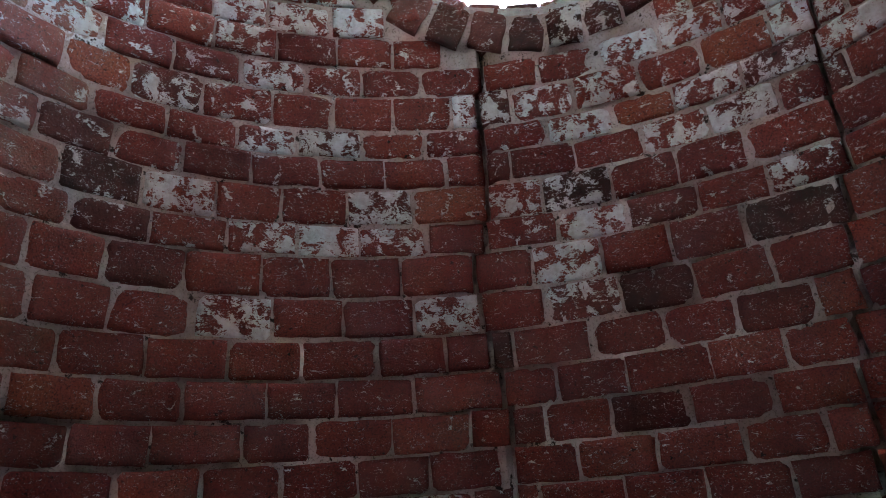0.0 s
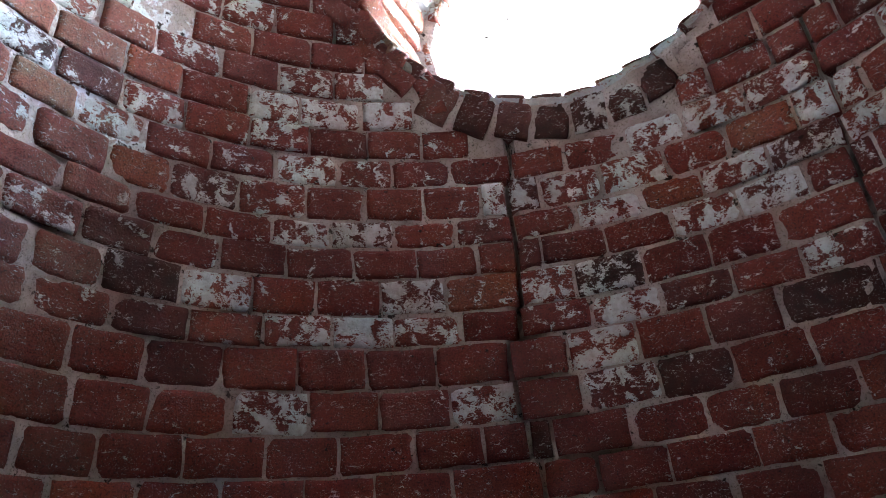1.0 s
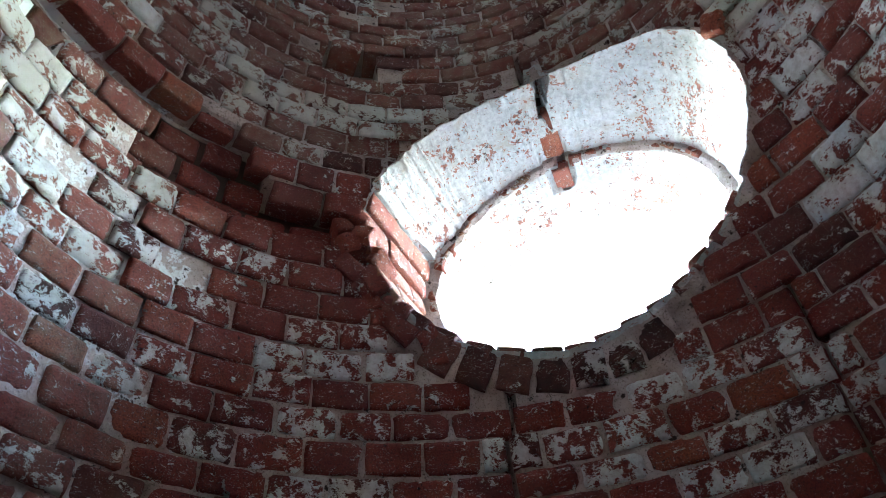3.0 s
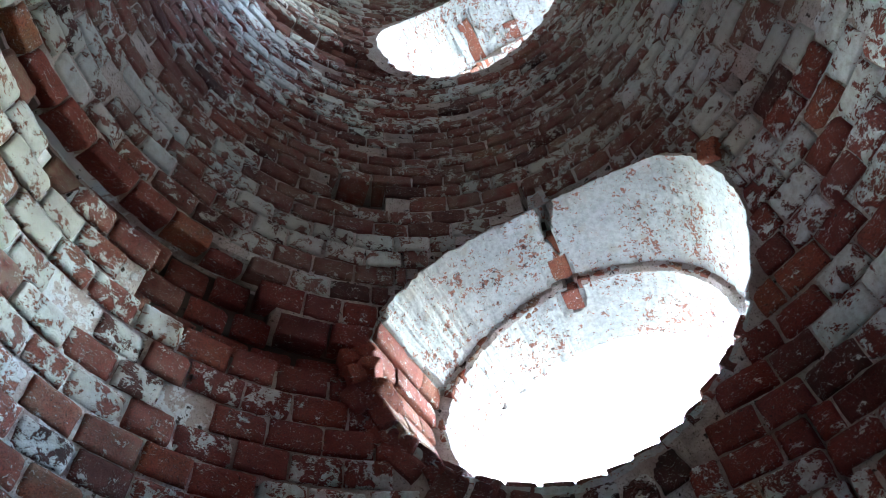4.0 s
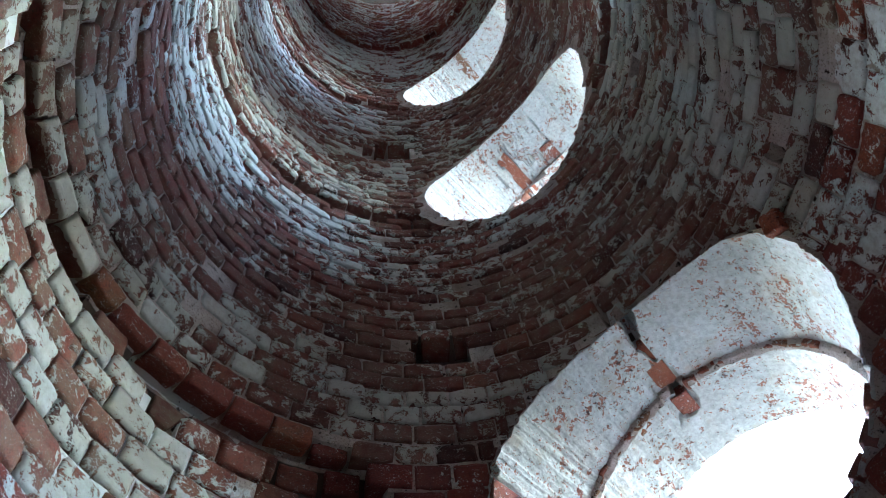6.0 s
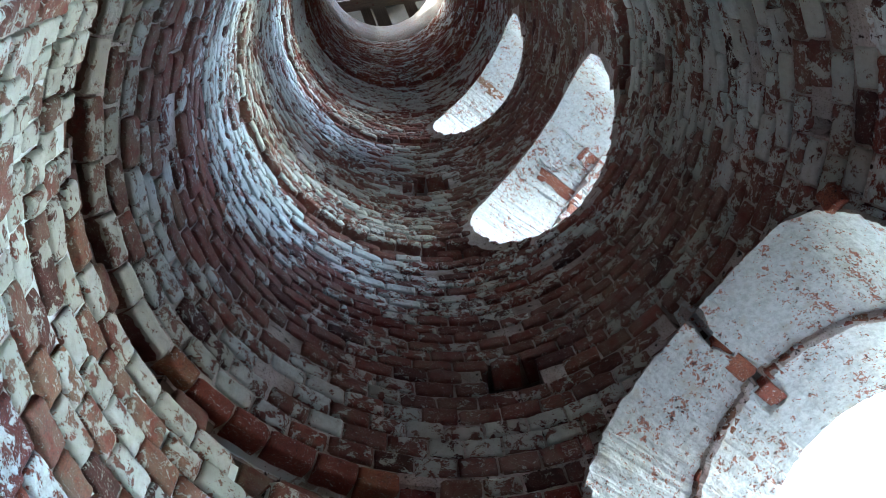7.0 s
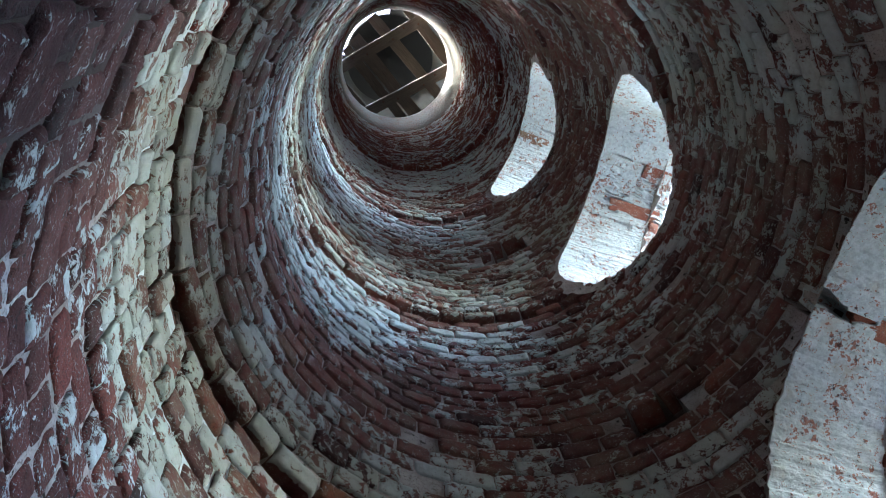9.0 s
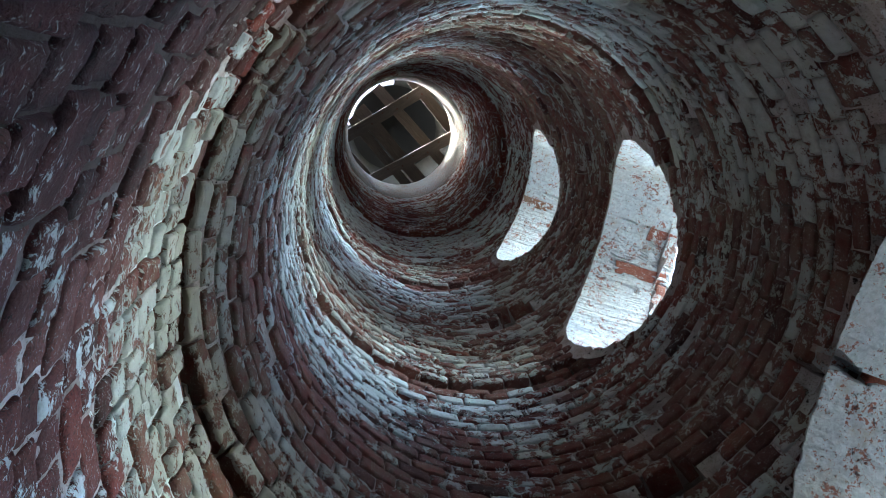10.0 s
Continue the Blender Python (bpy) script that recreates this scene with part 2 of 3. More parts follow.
POCKETS = [(-20.3, 3.645, 6.2, 0.050, 0.30), (-26.0, 5.64, 7.0, 0.11, 0.14), (39.5, 5.98, 3.0, 0.06, 0.10), (-33.0, 5.53, 5.0, 0.06, 0.12), (66.0, 4.30, 2.5, 0.04, 0.08), (-78, 4.42, 2.2, 0.03, 0.05), (66, 3.36, 1.2, 0.02, 0.05), (19.3, 3.49, 1.6, 0.09, 0.10)]
CRACKS = [
    [(2.62, 5.2), (2.40, 4.3), (2.25, 3.9), (2.14, 3.75), (2.07, 1.9), (1.92, 2.1), (1.79, 3.3), (1.5, 4.0), (1.2, 5.0)],
    [(2.62, 44.0), (2.13, 41.9), (2.01, 40.6), (1.91, 40.6), (1.78, 38.6), (1.58, 36.3), (1.3, 37.5)],
]


def crack_at(z):
    """Angles at which cracks run through the wall at this height."""
    out = []
    for line in CRACKS:
        for (z1, t1), (z0, t0) in zip(line, line[1:]):
            if z0 <= z <= z1:
                out.append(t0 + (t1 - t0) * (z - z0) / (z1 - z0) + 1.1 * noise.noise(Vector((math.floor(z / 0.078) * 3.7, t0, 0))))
    return out


def ledge_floor(theta):
    """Height down to which bricks have fallen out below the first slot."""
    th = turn(theta)
    if 57 < th < 150:
        return 3.4
    if -75 < th < -69:
        return 3.062
    if -54 < th < -13:
        return 2.985
    if 150 <= th or th < -160:
        return 3.15
    return 3.14


def recess(theta, z):
    """How far the wall's face lies back: slots of lost floor timbers, putlog holes, cracks."""
    th = turn(theta)
    if 2.9 < z < 3.225 and z > ledge_floor(th):
        if th > -33 and z > 3.1 and th < 0:
            return 0.0
        if -80 < th < -13:
            return 0.075
        if th < -80:
            return 0.03 + 0.03 * (noise.noise(Vector((math.floor(th / 7.66), 3.3, 1.3))) > 0.1)
        return 0.04 if noise.noise(Vector((math.floor(th / 7.66), 7.7, 1.3))) > 0.05 else 0.0
    jag = noise.noise(Vector((math.floor(th / 8.8), 2.1, 5.5)))
    if 4.60 < z < 4.775 and not 52 > th > -10:
        return 0.048 if z < 4.75 or jag > -0.1 else 0.0
    if 4.53 < z <= 4.60 and (-112 < th < -104 or -77 < th < -69 or -53 < th < -43 or -24 < th < -12):
        return 0.055
    if 6.43 < z < 6.62 and not 50 > th > -10:
        return 0.034 if z < 6.58 or jag > 0 else 0.0
    if 6.37 < z <= 6.43 and (-72 < th < -58 or -48 < th < -41):
        return 0.04
    if 8.40 < z < 8.62:
        return 0.05
    for c, zc, da, dz, dep in POCKETS:
        if abs(turn(th - c)) < da and abs(z - zc) < dz:
            return dep
    return 0.0


def sunk_face(theta, z):
    """The mortar face lies back a little higher than the slot, so that the bricks above show their undersides."""
    return max(recess(theta, z), recess(theta, z - 0.03))


def mesh_object(name, verts, faces, material, parent=None, label=""):
    me = bpy.data.meshes.new(name)
    me.from_pydata([tuple(v) for v in verts], [], faces)
    me.materials.append(material)
    me.update()
    ob = new(name, me)
    ob.parent = parent
    return tagged(ob, label)


def part(name, bm, material, parent, label=""):
    me = bpy.data.meshes.new(name)
    bm.to_mesh(me)
    bm.free()
    me.materials.append(material)
    ob = new(name, me)
    ob.parent = parent
    return tagged(ob, label)


def beam(name, parent, p, q, w, h, seed, material=TIMBER, label=""):
    """A sawn timber from p to q with slightly uneven, rounded edges; the mesh lies along x."""
    p, q = Vector(p), Vector(q)
    bm = bmesh.new()
    bmesh.ops.create_cube(bm, size=1)
    bmesh.ops.scale(bm, vec=((q - p).length, w, h), verts=bm.verts)
    bmesh.ops.subdivide_edges(bm, edges=[e for e in bm.edges if abs(e.verts[0].co.x - e.verts[1].co.x) > 0.01], cuts=8)
    bmesh.ops.bevel(bm, geom=[e for e in bm.edges if abs(e.verts[0].co.x - e.verts[1].co.x) > 0.01], offset=0.008, segments=2, affect="EDGES")
    for v in bm.verts:
        v.co += Vector((0, 0.006 * noise.noise(v.co * 4 + Vector((seed, 0, 0))), 0.006 * noise.noise(v.co * 4 + Vector((0, seed, 0)))))
    ob = part(name, bm, material, parent, label)
    d = (q - p).normalized()
    side = Vector((0, 0, 1)).cross(d).normalized()
    m = Matrix((d, side, d.cross(side))).transposed().to_4x4()
    m.translation = (p + q) / 2
    ob.matrix_local = m
    return ob


# ---- brick shapes: face towards -y, unit width (x) and height (z), worn edges ----
def brick_shape(seed, nx, nz, depth=0.10):
    rng = random.Random(seed)
    off = Vector((rng.uniform(0, 90), rng.uniform(0, 90), rng.uniform(0, 90)))
    w, h = PITCH - JOINT, COURSE - JOINT
    chips = [(rng.choice((-1, 1)), rng.choice((-1, 1)), rng.uniform(0.005, 0.020)) for _ in range(rng.choice((0, 1, 1, 2)))]
    verts, faces = [], []
    xs = [-1 + 2 * i / nx for i in range(nx + 1)]
    zs = [-1 + 2 * j / nz for j in range(nz + 1)]
    # denser towards the edges, so that they can round
    xs = [math.copysign(abs(x) ** 0.7, x) for x in xs]
    zs = [math.copysign(abs(z) ** 0.75, z) for z in zs]
    for z in zs:
        for x in xs:
            px, pz = x * w / 2, z * h / 2
            ex, ez = (1 - abs(x)) * w / 2, (1 - abs(z)) * h / 2
            back = 0.0
            for e in (ex, ez):
                if e < 0.007:
                    back += 0.0036 * (1 - e / 0.007) ** 2
            for cx, cz, cr in chips:
                dd = math.hypot(px - cx * w / 2, pz - cz * h / 2)
                if dd < cr:
                    back += 0.6 * (cr - dd)
            p = Vector((px, 0, pz)) + off
            back += 0.0030 * noise.noise(p * 38) + 0.0022 * noise.noise(p * 100)
            wob = 0.0035 * noise.noise(p * 30 + Vector((5, 0, 0)))
            wob2 = 0.0035 * noise.noise(p * 30 + Vector((0, 9, 0)))
            verts.append((px + wob * (abs(x) > 0.9), back, pz + wob2 * (abs(z) > 0.9)))
    cols = nx + 1
    for j in range(nz):
        for i in range(nx):
            a = j * cols + i
            faces.append((a, a + 1, a + 1 + cols, a + cols))
    rim = [i for i in range(cols)] + [j * cols + nx for j in range(1, nz + 1)] + [nz * cols + i for i in range(nx - 1, -1, -1)] + [j * cols for j in range(nz - 1, 0, -1)]
    base = len(verts)
    for k in rim:
        verts.append((verts[k][0] * 0.985, depth, verts[k][2] * 0.985))
    m = len(rim)
    for k in range(m):
        q = (k + 1) % m
        faces.append((rim[q], rim[k], base + k, base + q))
    return verts, faces


FINE = [brick_shape(100 + s, 9, 6) for s in range(28)]
PLAIN = [brick_shape(500 + s, 5, 4) for s in range(24)]


class Brickwork:
    """Collects bricks; the nearest become parts, the rest one joined piece."""

    def __init__(self, owner, shapes, limit=290, name="brick"):
        self.owner, self.shapes, self.limit, self.name = owner, shapes, limit, name
        self.items = []
        self.rng = random.Random(owner.name + name)

    def lay(self, m, tint, near):
        self.items.append((m, tint, near, self.rng.randrange(len(self.shapes))))

    def build(self):
        order = sorted(range(len(self.items)), key=lambda k: self.items[k][2])
        single = set(order[: self.limit])
        meshes = {}
        V, F, T, D, n = [], [], [], [], 0
        for k, (m, tint, near, s) in enumerate(self.items):
            verts, faces = self.shapes[s]
            if k in single:
                if s not in meshes:
                    me = bpy.data.meshes.new(self.name)
                    me.from_pydata(verts, [], faces)
                    front = me.attributes.new("front", "FLOAT", "POINT")
                    front.data.foreach_set("value", [float(v[1] < 0.09) for v in verts])
                    me.materials.append(BRICK_PART)
                    me.shade_smooth()
                    meshes[s] = me
                ob = new(self.name, meshes[s])
                ob.parent = self.owner
                ob.matrix_local = m
                ob.color = (*tint, 1)
            else:
                a = np.array(m)
                V.append(np.array(verts) @ a[:3, :3].T + a[:3, 3])
                F += [tuple(i + n for i in f) for f in faces]
                D.append(np.array([float(v[1] < 0.09) for v in verts]))
                T.append(np.tile((*tint, 1.0), (len(verts), 1)))
                n += len(verts)
        if V:
            me = bpy.data.meshes.new("brickwork")
            me.from_pydata(np.concatenate(V).tolist(), [], F)
            me.materials.append(BRICK_JOINED)
            col = me.attributes.new("piece", "FLOAT_COLOR", "POINT")
            col.data.foreach_set("color", np.concatenate(T).astype(np.float32).ravel())
            front = me.attributes.new("front", "FLOAT", "POINT")
            front.data.foreach_set("value", np.concatenate(D))
            me.shade_smooth()
            ob = new("brickwork", me)
            ob.parent = self.owner
            tagged(ob, "old red bricks with flaking limewash", kind="stuff")


def wall_pose(theta, z, r, sx=1.0, sz=1.0, lean=0.0, twist=0.0, yaw=0.0):
    """A brick's pose: its face looks at the axis, leaning with the wall's slope."""
    a = radians(theta)
    out = Vector((math.sin(a), math.cos(a), 0))
    side = Vector((out.y, -out.x, 0))
    m = Matrix((side, out, Vector((0, 0, 1)))).transposed().to_4x4()
    return Matrix.Translation(at(theta, z, r)) @ m @ pose(0, 0, 0, lean, twist, yaw) @ Matrix.Diagonal((sx, 1, sz, 1))


def clamp(v, lo=0.0, hi=1.0):
    return min(max(v, lo), hi)


def span(v, lo, hi, soft):
    """1 between two limits, falling to 0 outside them."""
    return clamp((v - lo) / soft + 0.5) * clamp((hi - v) / soft + 0.5)


def limewash(theta, z):
    """How much of the limewash is left, by place; high up it also stands for light."""
    th = turn(theta)
    d = math.cos(radians(th + 118))
    p = at(th, z, 1.0)
    patchy = noise.noise(p * 1.9) * 0.5 + noise.noise(p * 5.0) * 0.35
    left, right = span(th, -158, -78, 14), span(th, 52, 145, 20)
    front = span(th, -80, 12, 10)
    if z < 3.3:
        up = clamp((z - 1.75) / 0.9)
        v = 0.22 + 0.2 * up + 0.2 * right * up + 0.10 * span(th, -75, -38, 10) * up
        # the band below the first slot kept nearly all of its coat
        v += 0.42 * span(th, -172, -66, 10) * clamp((z - 2.62 - 0.14 * clamp((th + 130) / 30)) / 0.12)
    elif z < 4.62:
        v = 0.46 + left * (0.10 - 0.20 * span(z, 3.55, 3.92, 0.12) + 0.18 * clamp((z - 3.92) / 0.15))
        v += front * (0.16 - 0.22 * clamp((z - 3.45) / 0.2) + 0.08 * clamp((z - 4.0) / 0.2)) + 0.26 * right
        v += 0.30 * span(th, -108, -32, 16) * clamp((z - 4.08) / 0.2)
    elif z < 8.45:
        # the rise above 7.2 m paints in the bluish light there
        v = 0.56 + 0.17 * d + 0.16 * span(th, -135, -25, 20) * span(z, 5.9, 6.42, 0.2) + 0.25 * clamp((z - 7.2) / 0.3) - 0.12 * span(z, 6.6, 7.2, 0.2)
    else:
        # paler towards the cap, the glow from its gap put into the wash
        v = 0.46 + 0.2 * clamp((z - 10.2) / 0.6)
    return v + patchy * 0.34


def courses(name, z0, z1):
    """Middle and height of each course."""
    if name == "lower":
        beds = [BEDS[0] - 0.082 * k for k in range(23, 0, -1)] + BEDS + [BEDS[-1] + 0.07575 * k for k in range(1, 9)]
    else:
        n = round((z1 - z0) / 0.0622)
        beds = [z0 + (z1 - z0) * k / n for k in range(n + 1)]
    return [((a + b) / 2, b - a) for a, b in zip(beds, beds[1:])]


def shell(name, z0, z1):
    """The mortar face behind the bricks, with the slots and pockets sunk into it."""
    verts, faces = [], []
    nt = 480
    nz = max(4, int((z1 - z0) / (0.019 if z1 < 5 else 0.026)))
    zs = [z0 + (z1 - z0) * j / nz for j in range(nz + 1)]
    for z in zs:
        cracks = crack_at(z)
        for i in range(nt):
            th = 360 * i / nt
            sunk = sunk_face(th, z)
            for c in cracks:
                if abs(turn(th - c)) < 0.6:
                    sunk += 0.04
            verts.append(at(th, z, radius(z, th) + 0.0095 - 0.0025 * span(abs(turn(th)), 125, 190, 14) * clamp((3.0 - z) / 0.1) + 0.004 * clamp((z - 2.5) / 0.3) + sunk + 0.0032 * noise.noise(at(th, z, 1) * 22) + 0.002 * noise.noise(at(th, z, 1) * 70)))
    for j in range(nz):
        for i in range(nt):
            k = (i + 1) % nt
            if in_opening(360 * (i + 0.5) / nt, (zs[j] + zs[j + 1]) / 2, 0.02) > 1:
                faces.append((j * nt + i, (j + 1) * nt + i, (j + 1) * nt + k, j * nt + k))
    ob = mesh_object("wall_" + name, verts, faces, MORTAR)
    wash = []
    for z in zs:
        for i in range(nt):
            th = turn(360 * i / nt)
            v = limewash(th, z) if z > 2.3 else 0.1
            v += 0.16 * span(th, -160, -36, 12) * clamp((z - 2.35) / 0.2)
            # joints at the back darkened, standing for the weak light there
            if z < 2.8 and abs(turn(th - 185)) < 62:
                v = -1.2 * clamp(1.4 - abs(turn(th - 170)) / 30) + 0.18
            if z > 3.25:
                v = -0.16 + 0.22 * noise.noise(at(th, z, 1) * 3) + 0.2 * span(th, -90, 20, 20) * clamp((3.75 - z) / 0.3)
            # no limewash in slots and pockets, and their shade painted in black
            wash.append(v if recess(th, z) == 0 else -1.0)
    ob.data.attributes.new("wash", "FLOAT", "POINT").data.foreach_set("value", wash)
    return ob


def lay_wall(name, z0, z1):
    wall = shell(name, z0, z1)
    tagged(wall, f"{name} stage of a round tower, old red bricks in lime mortar", "wall", kind="structure")
    work = Brickwork(wall, FINE if name in ("lower", "middle") else PLAIN)
    rng = random.Random(name)
    for ci, (z, h) in enumerate(courses(name, z0, z1)):
        r = radius(z)
        n = 47 if name == "lower" else round(2 * math.pi * r / 0.121)
        step = 360 / n
        phase = step * (0.5 * (ci % 2) + rng.uniform(-0.16, 0.16))
        loose = 0.10
        for zk, anchor in PHASE.items():
            if name == "lower" and abs(zk - z) < 0.036:
                phase, loose = anchor, 0.05
        edges = [phase + step * (i + rng.uniform(-loose, loose)) for i in range(n)]
        edges.append(edges[0] + 360)
        for c in crack_at(z):
            # a crack opens the nearest joint, or splits the brick
            k = min(range(n), key=lambda q: abs(turn(edges[q] - c)))
            if abs(turn(edges[k] - c)) < 2.2 and k:
                edges[k] += turn(c - edges[k])
            else:
                edges.append(edges[0] + (c - edges[0]) % 360)
                edges.sort()
        if name == "lower":
            # shorter bats at the back
            bats = [(p + q) / 2 + rng.uniform(-0.6, 0.6) for p, q in zip(edges, edges[1:]) if abs(turn((p + q) / 2 - 180)) < 56 and rng.random() < 0.75]
            edges = sorted(edges + bats)
        for e0, e1 in zip(edges, edges[1:]):
            th = turn((e0 + e1) / 2)
            # bricks are cut where they meet an opening
            for oc, zc, oa, ob in OPENINGS:
                if abs(turn(th - oc)) > 80 or abs(z - zc) > ob + 0.16:
                    continue
                ph = math.degrees(math.atan2((z - zc) / ob, turn(th - oc) / 35)) % 360
                grow = 0.088 if zc < 4 and 226 < ph < 290 else 0.004
                ze = z - math.copysign(min(0.45 * h, abs(z - zc)), z - zc)
                u = edge_at((oc, zc, oa, ob), ze, math.copysign(1, turn(th - oc)), grow)
                if u:
                    half = math.degrees(math.asin(clamp(u / r, 0, 0.98)))
                    m0, m1 = th - (e1 - e0) / 2, th + (e1 - e0) / 2
                    if turn(th - oc) < 0:
                        m1 = min(m1, oc - half)
                    else:
                        m0 = max(m0, oc + half)
                    e0, e1, th = m0, m1, (m0 + m1) / 2
            if e1 - e0 < 1.4:
                continue
            sunk = recess(th, z)
            if any(abs(turn(th - c)) < da + 1.5 and abs(z - zc) < dz + 0.015 for c, zc, da, dz, dep in POCKETS):
                continue
            r = radius(z, th)
            width = radians(e1 - e0) * r
            gap = JOINT * rng.uniform(0.45, 1.0)
            for c in crack_at(z):
                if min(abs(turn(e0 - c)), abs(turn(e1 - c))) < 0.2:
                    gap += 0.004
            sx = (width - gap) / (PITCH - JOINT)
            sz = (h - JOINT * rng.uniform(0.5, 0.95)) / (COURSE - JOINT)
            white = limewash(th, z) + rng.uniform(-0.3, 0.3) * (1.4 if 2.4 < z < 3.25 else 1)
            tone = clamp(rng.gauss(0.5, 0.13) + (0.2 if 2.4 < z < 3.2 and -120 < th < -40 else 0))
            if rng.random() < 0.08:
                tone = rng.uniform(0.06, 0.24)
            soot_shade = 0.0
            if name == "lower" and 1.6 < z < 2.86 and -62 < th < 50:
                white = min(white, 0.2 if z < 2.08 else 0.34)
                for ct, cz in COATED:
                    if abs(ct - th) < 4.0 and abs(cz - z) < 0.04:
                        white = rng.uniform(0.52, 0.74)
            band = z > 2.66 and -168 < th < -66
            if z < 3.2:
                white = min(white, 0.85 if band else 0.84)
                # band dulled to hold down the window light that strikes it
                if band:
                    soot_shade = rng.uniform(0.5, 0.85)
            # bricks beside the band greyed as well, against too much light
            if z < 3.2 and -80 < th < -42:
                soot_shade = max(soot_shade, rng.uniform(0.25, 0.5))
            if z > 3.2:
                # taupe dirt from noise, plus side-to-side shade painted in
                soot_shade = clamp(0.62 + 0.4 * noise.noise(at(th, z, 1) * 1.6) - 0.12 * math.cos(radians(th + 60)) + rng.uniform(-0.12, 0.12), 0, 0.95)
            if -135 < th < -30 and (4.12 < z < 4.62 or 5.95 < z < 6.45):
                soot_shade *= 0.55
            # left side darkened in colour to offset direct light from the openings
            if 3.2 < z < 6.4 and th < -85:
                soot_shade = clamp(soot_shade + 0.28, 0, 0.95)
            # greying thinned up here, so the colour reads as lit
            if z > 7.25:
                soot_shade *= 0.35
            # crown bricks shift to orange upwards, light from above painted into their tone
            if z > 8.5:
                tone, soot_shade = clamp(tone + 0.16 + 0.2 * clamp((z - 9.8) / 0.6)), 0.03
            if 3.5 < z < 3.95 and -160 < th < -85:
                tone, soot_shade = clamp(tone + 0.15), soot_shade * 0.7
            if 3.2 < z < 3.27 and -95 < th < -38:
                white, soot_shade, tone = min(white, 0.25), 0.1, clamp(tone + 0.1)
            # back wall bricks made darker too, dim light painted into their tone
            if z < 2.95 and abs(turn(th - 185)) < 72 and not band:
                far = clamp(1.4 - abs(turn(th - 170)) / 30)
                tone, soot_shade, white = tone * (0.62 - 0.5 * far), 0.15 + 0.7 * far, min(white, 0.55 - 0.3 * far)
            depth = rng.uniform(-0.004, 0.005) * (1 if z < 2.6 else 1.3) + sunk
            if sunk:
                white, tone = rng.uniform(0, 0.2), rng.uniform(0.3, 0.62)
                depth += rng.uniform(-0.02, 0.0)
            elif rng.random() < 0.02 and z > 2.7:
                depth += 0.03
            m = wall_pose(th, z + rng.uniform(-0.002, 0.002), r + depth, sx, sz, math.degrees(math.atan(-slope(z, th))), rng.gauss(0, 0.8), swing(th, z) + rng.gauss(0, 1.3))
            near = (abs(th - 2) / 50) ** 2 + ((z - 2.35) / 0.6) ** 2 if name == "lower" else (z - z0) * 0.5 + abs(th + 50) / 90
            work.lay(m, (tone, clamp(white), soot_shade), near)
    work.build()
    return wall


# ---- round openings ----
def tunnel_point(opening, w, f, phi, extra=0.0):
    """A place on the reveal: distance from the axis along the opening, share of its size, angle round it."""
    c, zc, a, b = opening
    out = Vector((math.sin(radians(c)), math.cos(radians(c)), 0))
    side = Vector((out.y, -out.x, 0))
    f *= outline(zc, phi)
    u, z = (a * f + extra) * math.cos(phi), zc + (b * f + extra) * math.sin(phi)
    w0 = math.sqrt(max(radius(z) ** 2 - u * u, 0.01))
    return out * max(w, w0 - 0.004) + side * u + Vector((0, 0, z)), w0


def bare_brick(index, deg, w):
    """Where the limewash has gone from a reveal: sill, foot of a jamb, broken patches."""
    if 212 < deg < 335:
        return True
    drift = noise.noise(Vector((deg * 0.09, w * 7, index * 3.1)))
    if index == 1:
        return (164 + 14 * drift < deg <= 212 and w < 1.14) or (1.02 < w < 1.24 and abs(deg - 89) < 5.5 + 3 * drift)
    if index == 2:
        return 76 < deg < 126 and w > 0.86 and drift + 0.35 * noise.noise(Vector((deg * 0.5, w * 4, 1))) > 0.10 - 0.3 * span(deg, 88, 112, 12)
    return 84 < deg < 118 and w > 0.9 and drift > 0.16


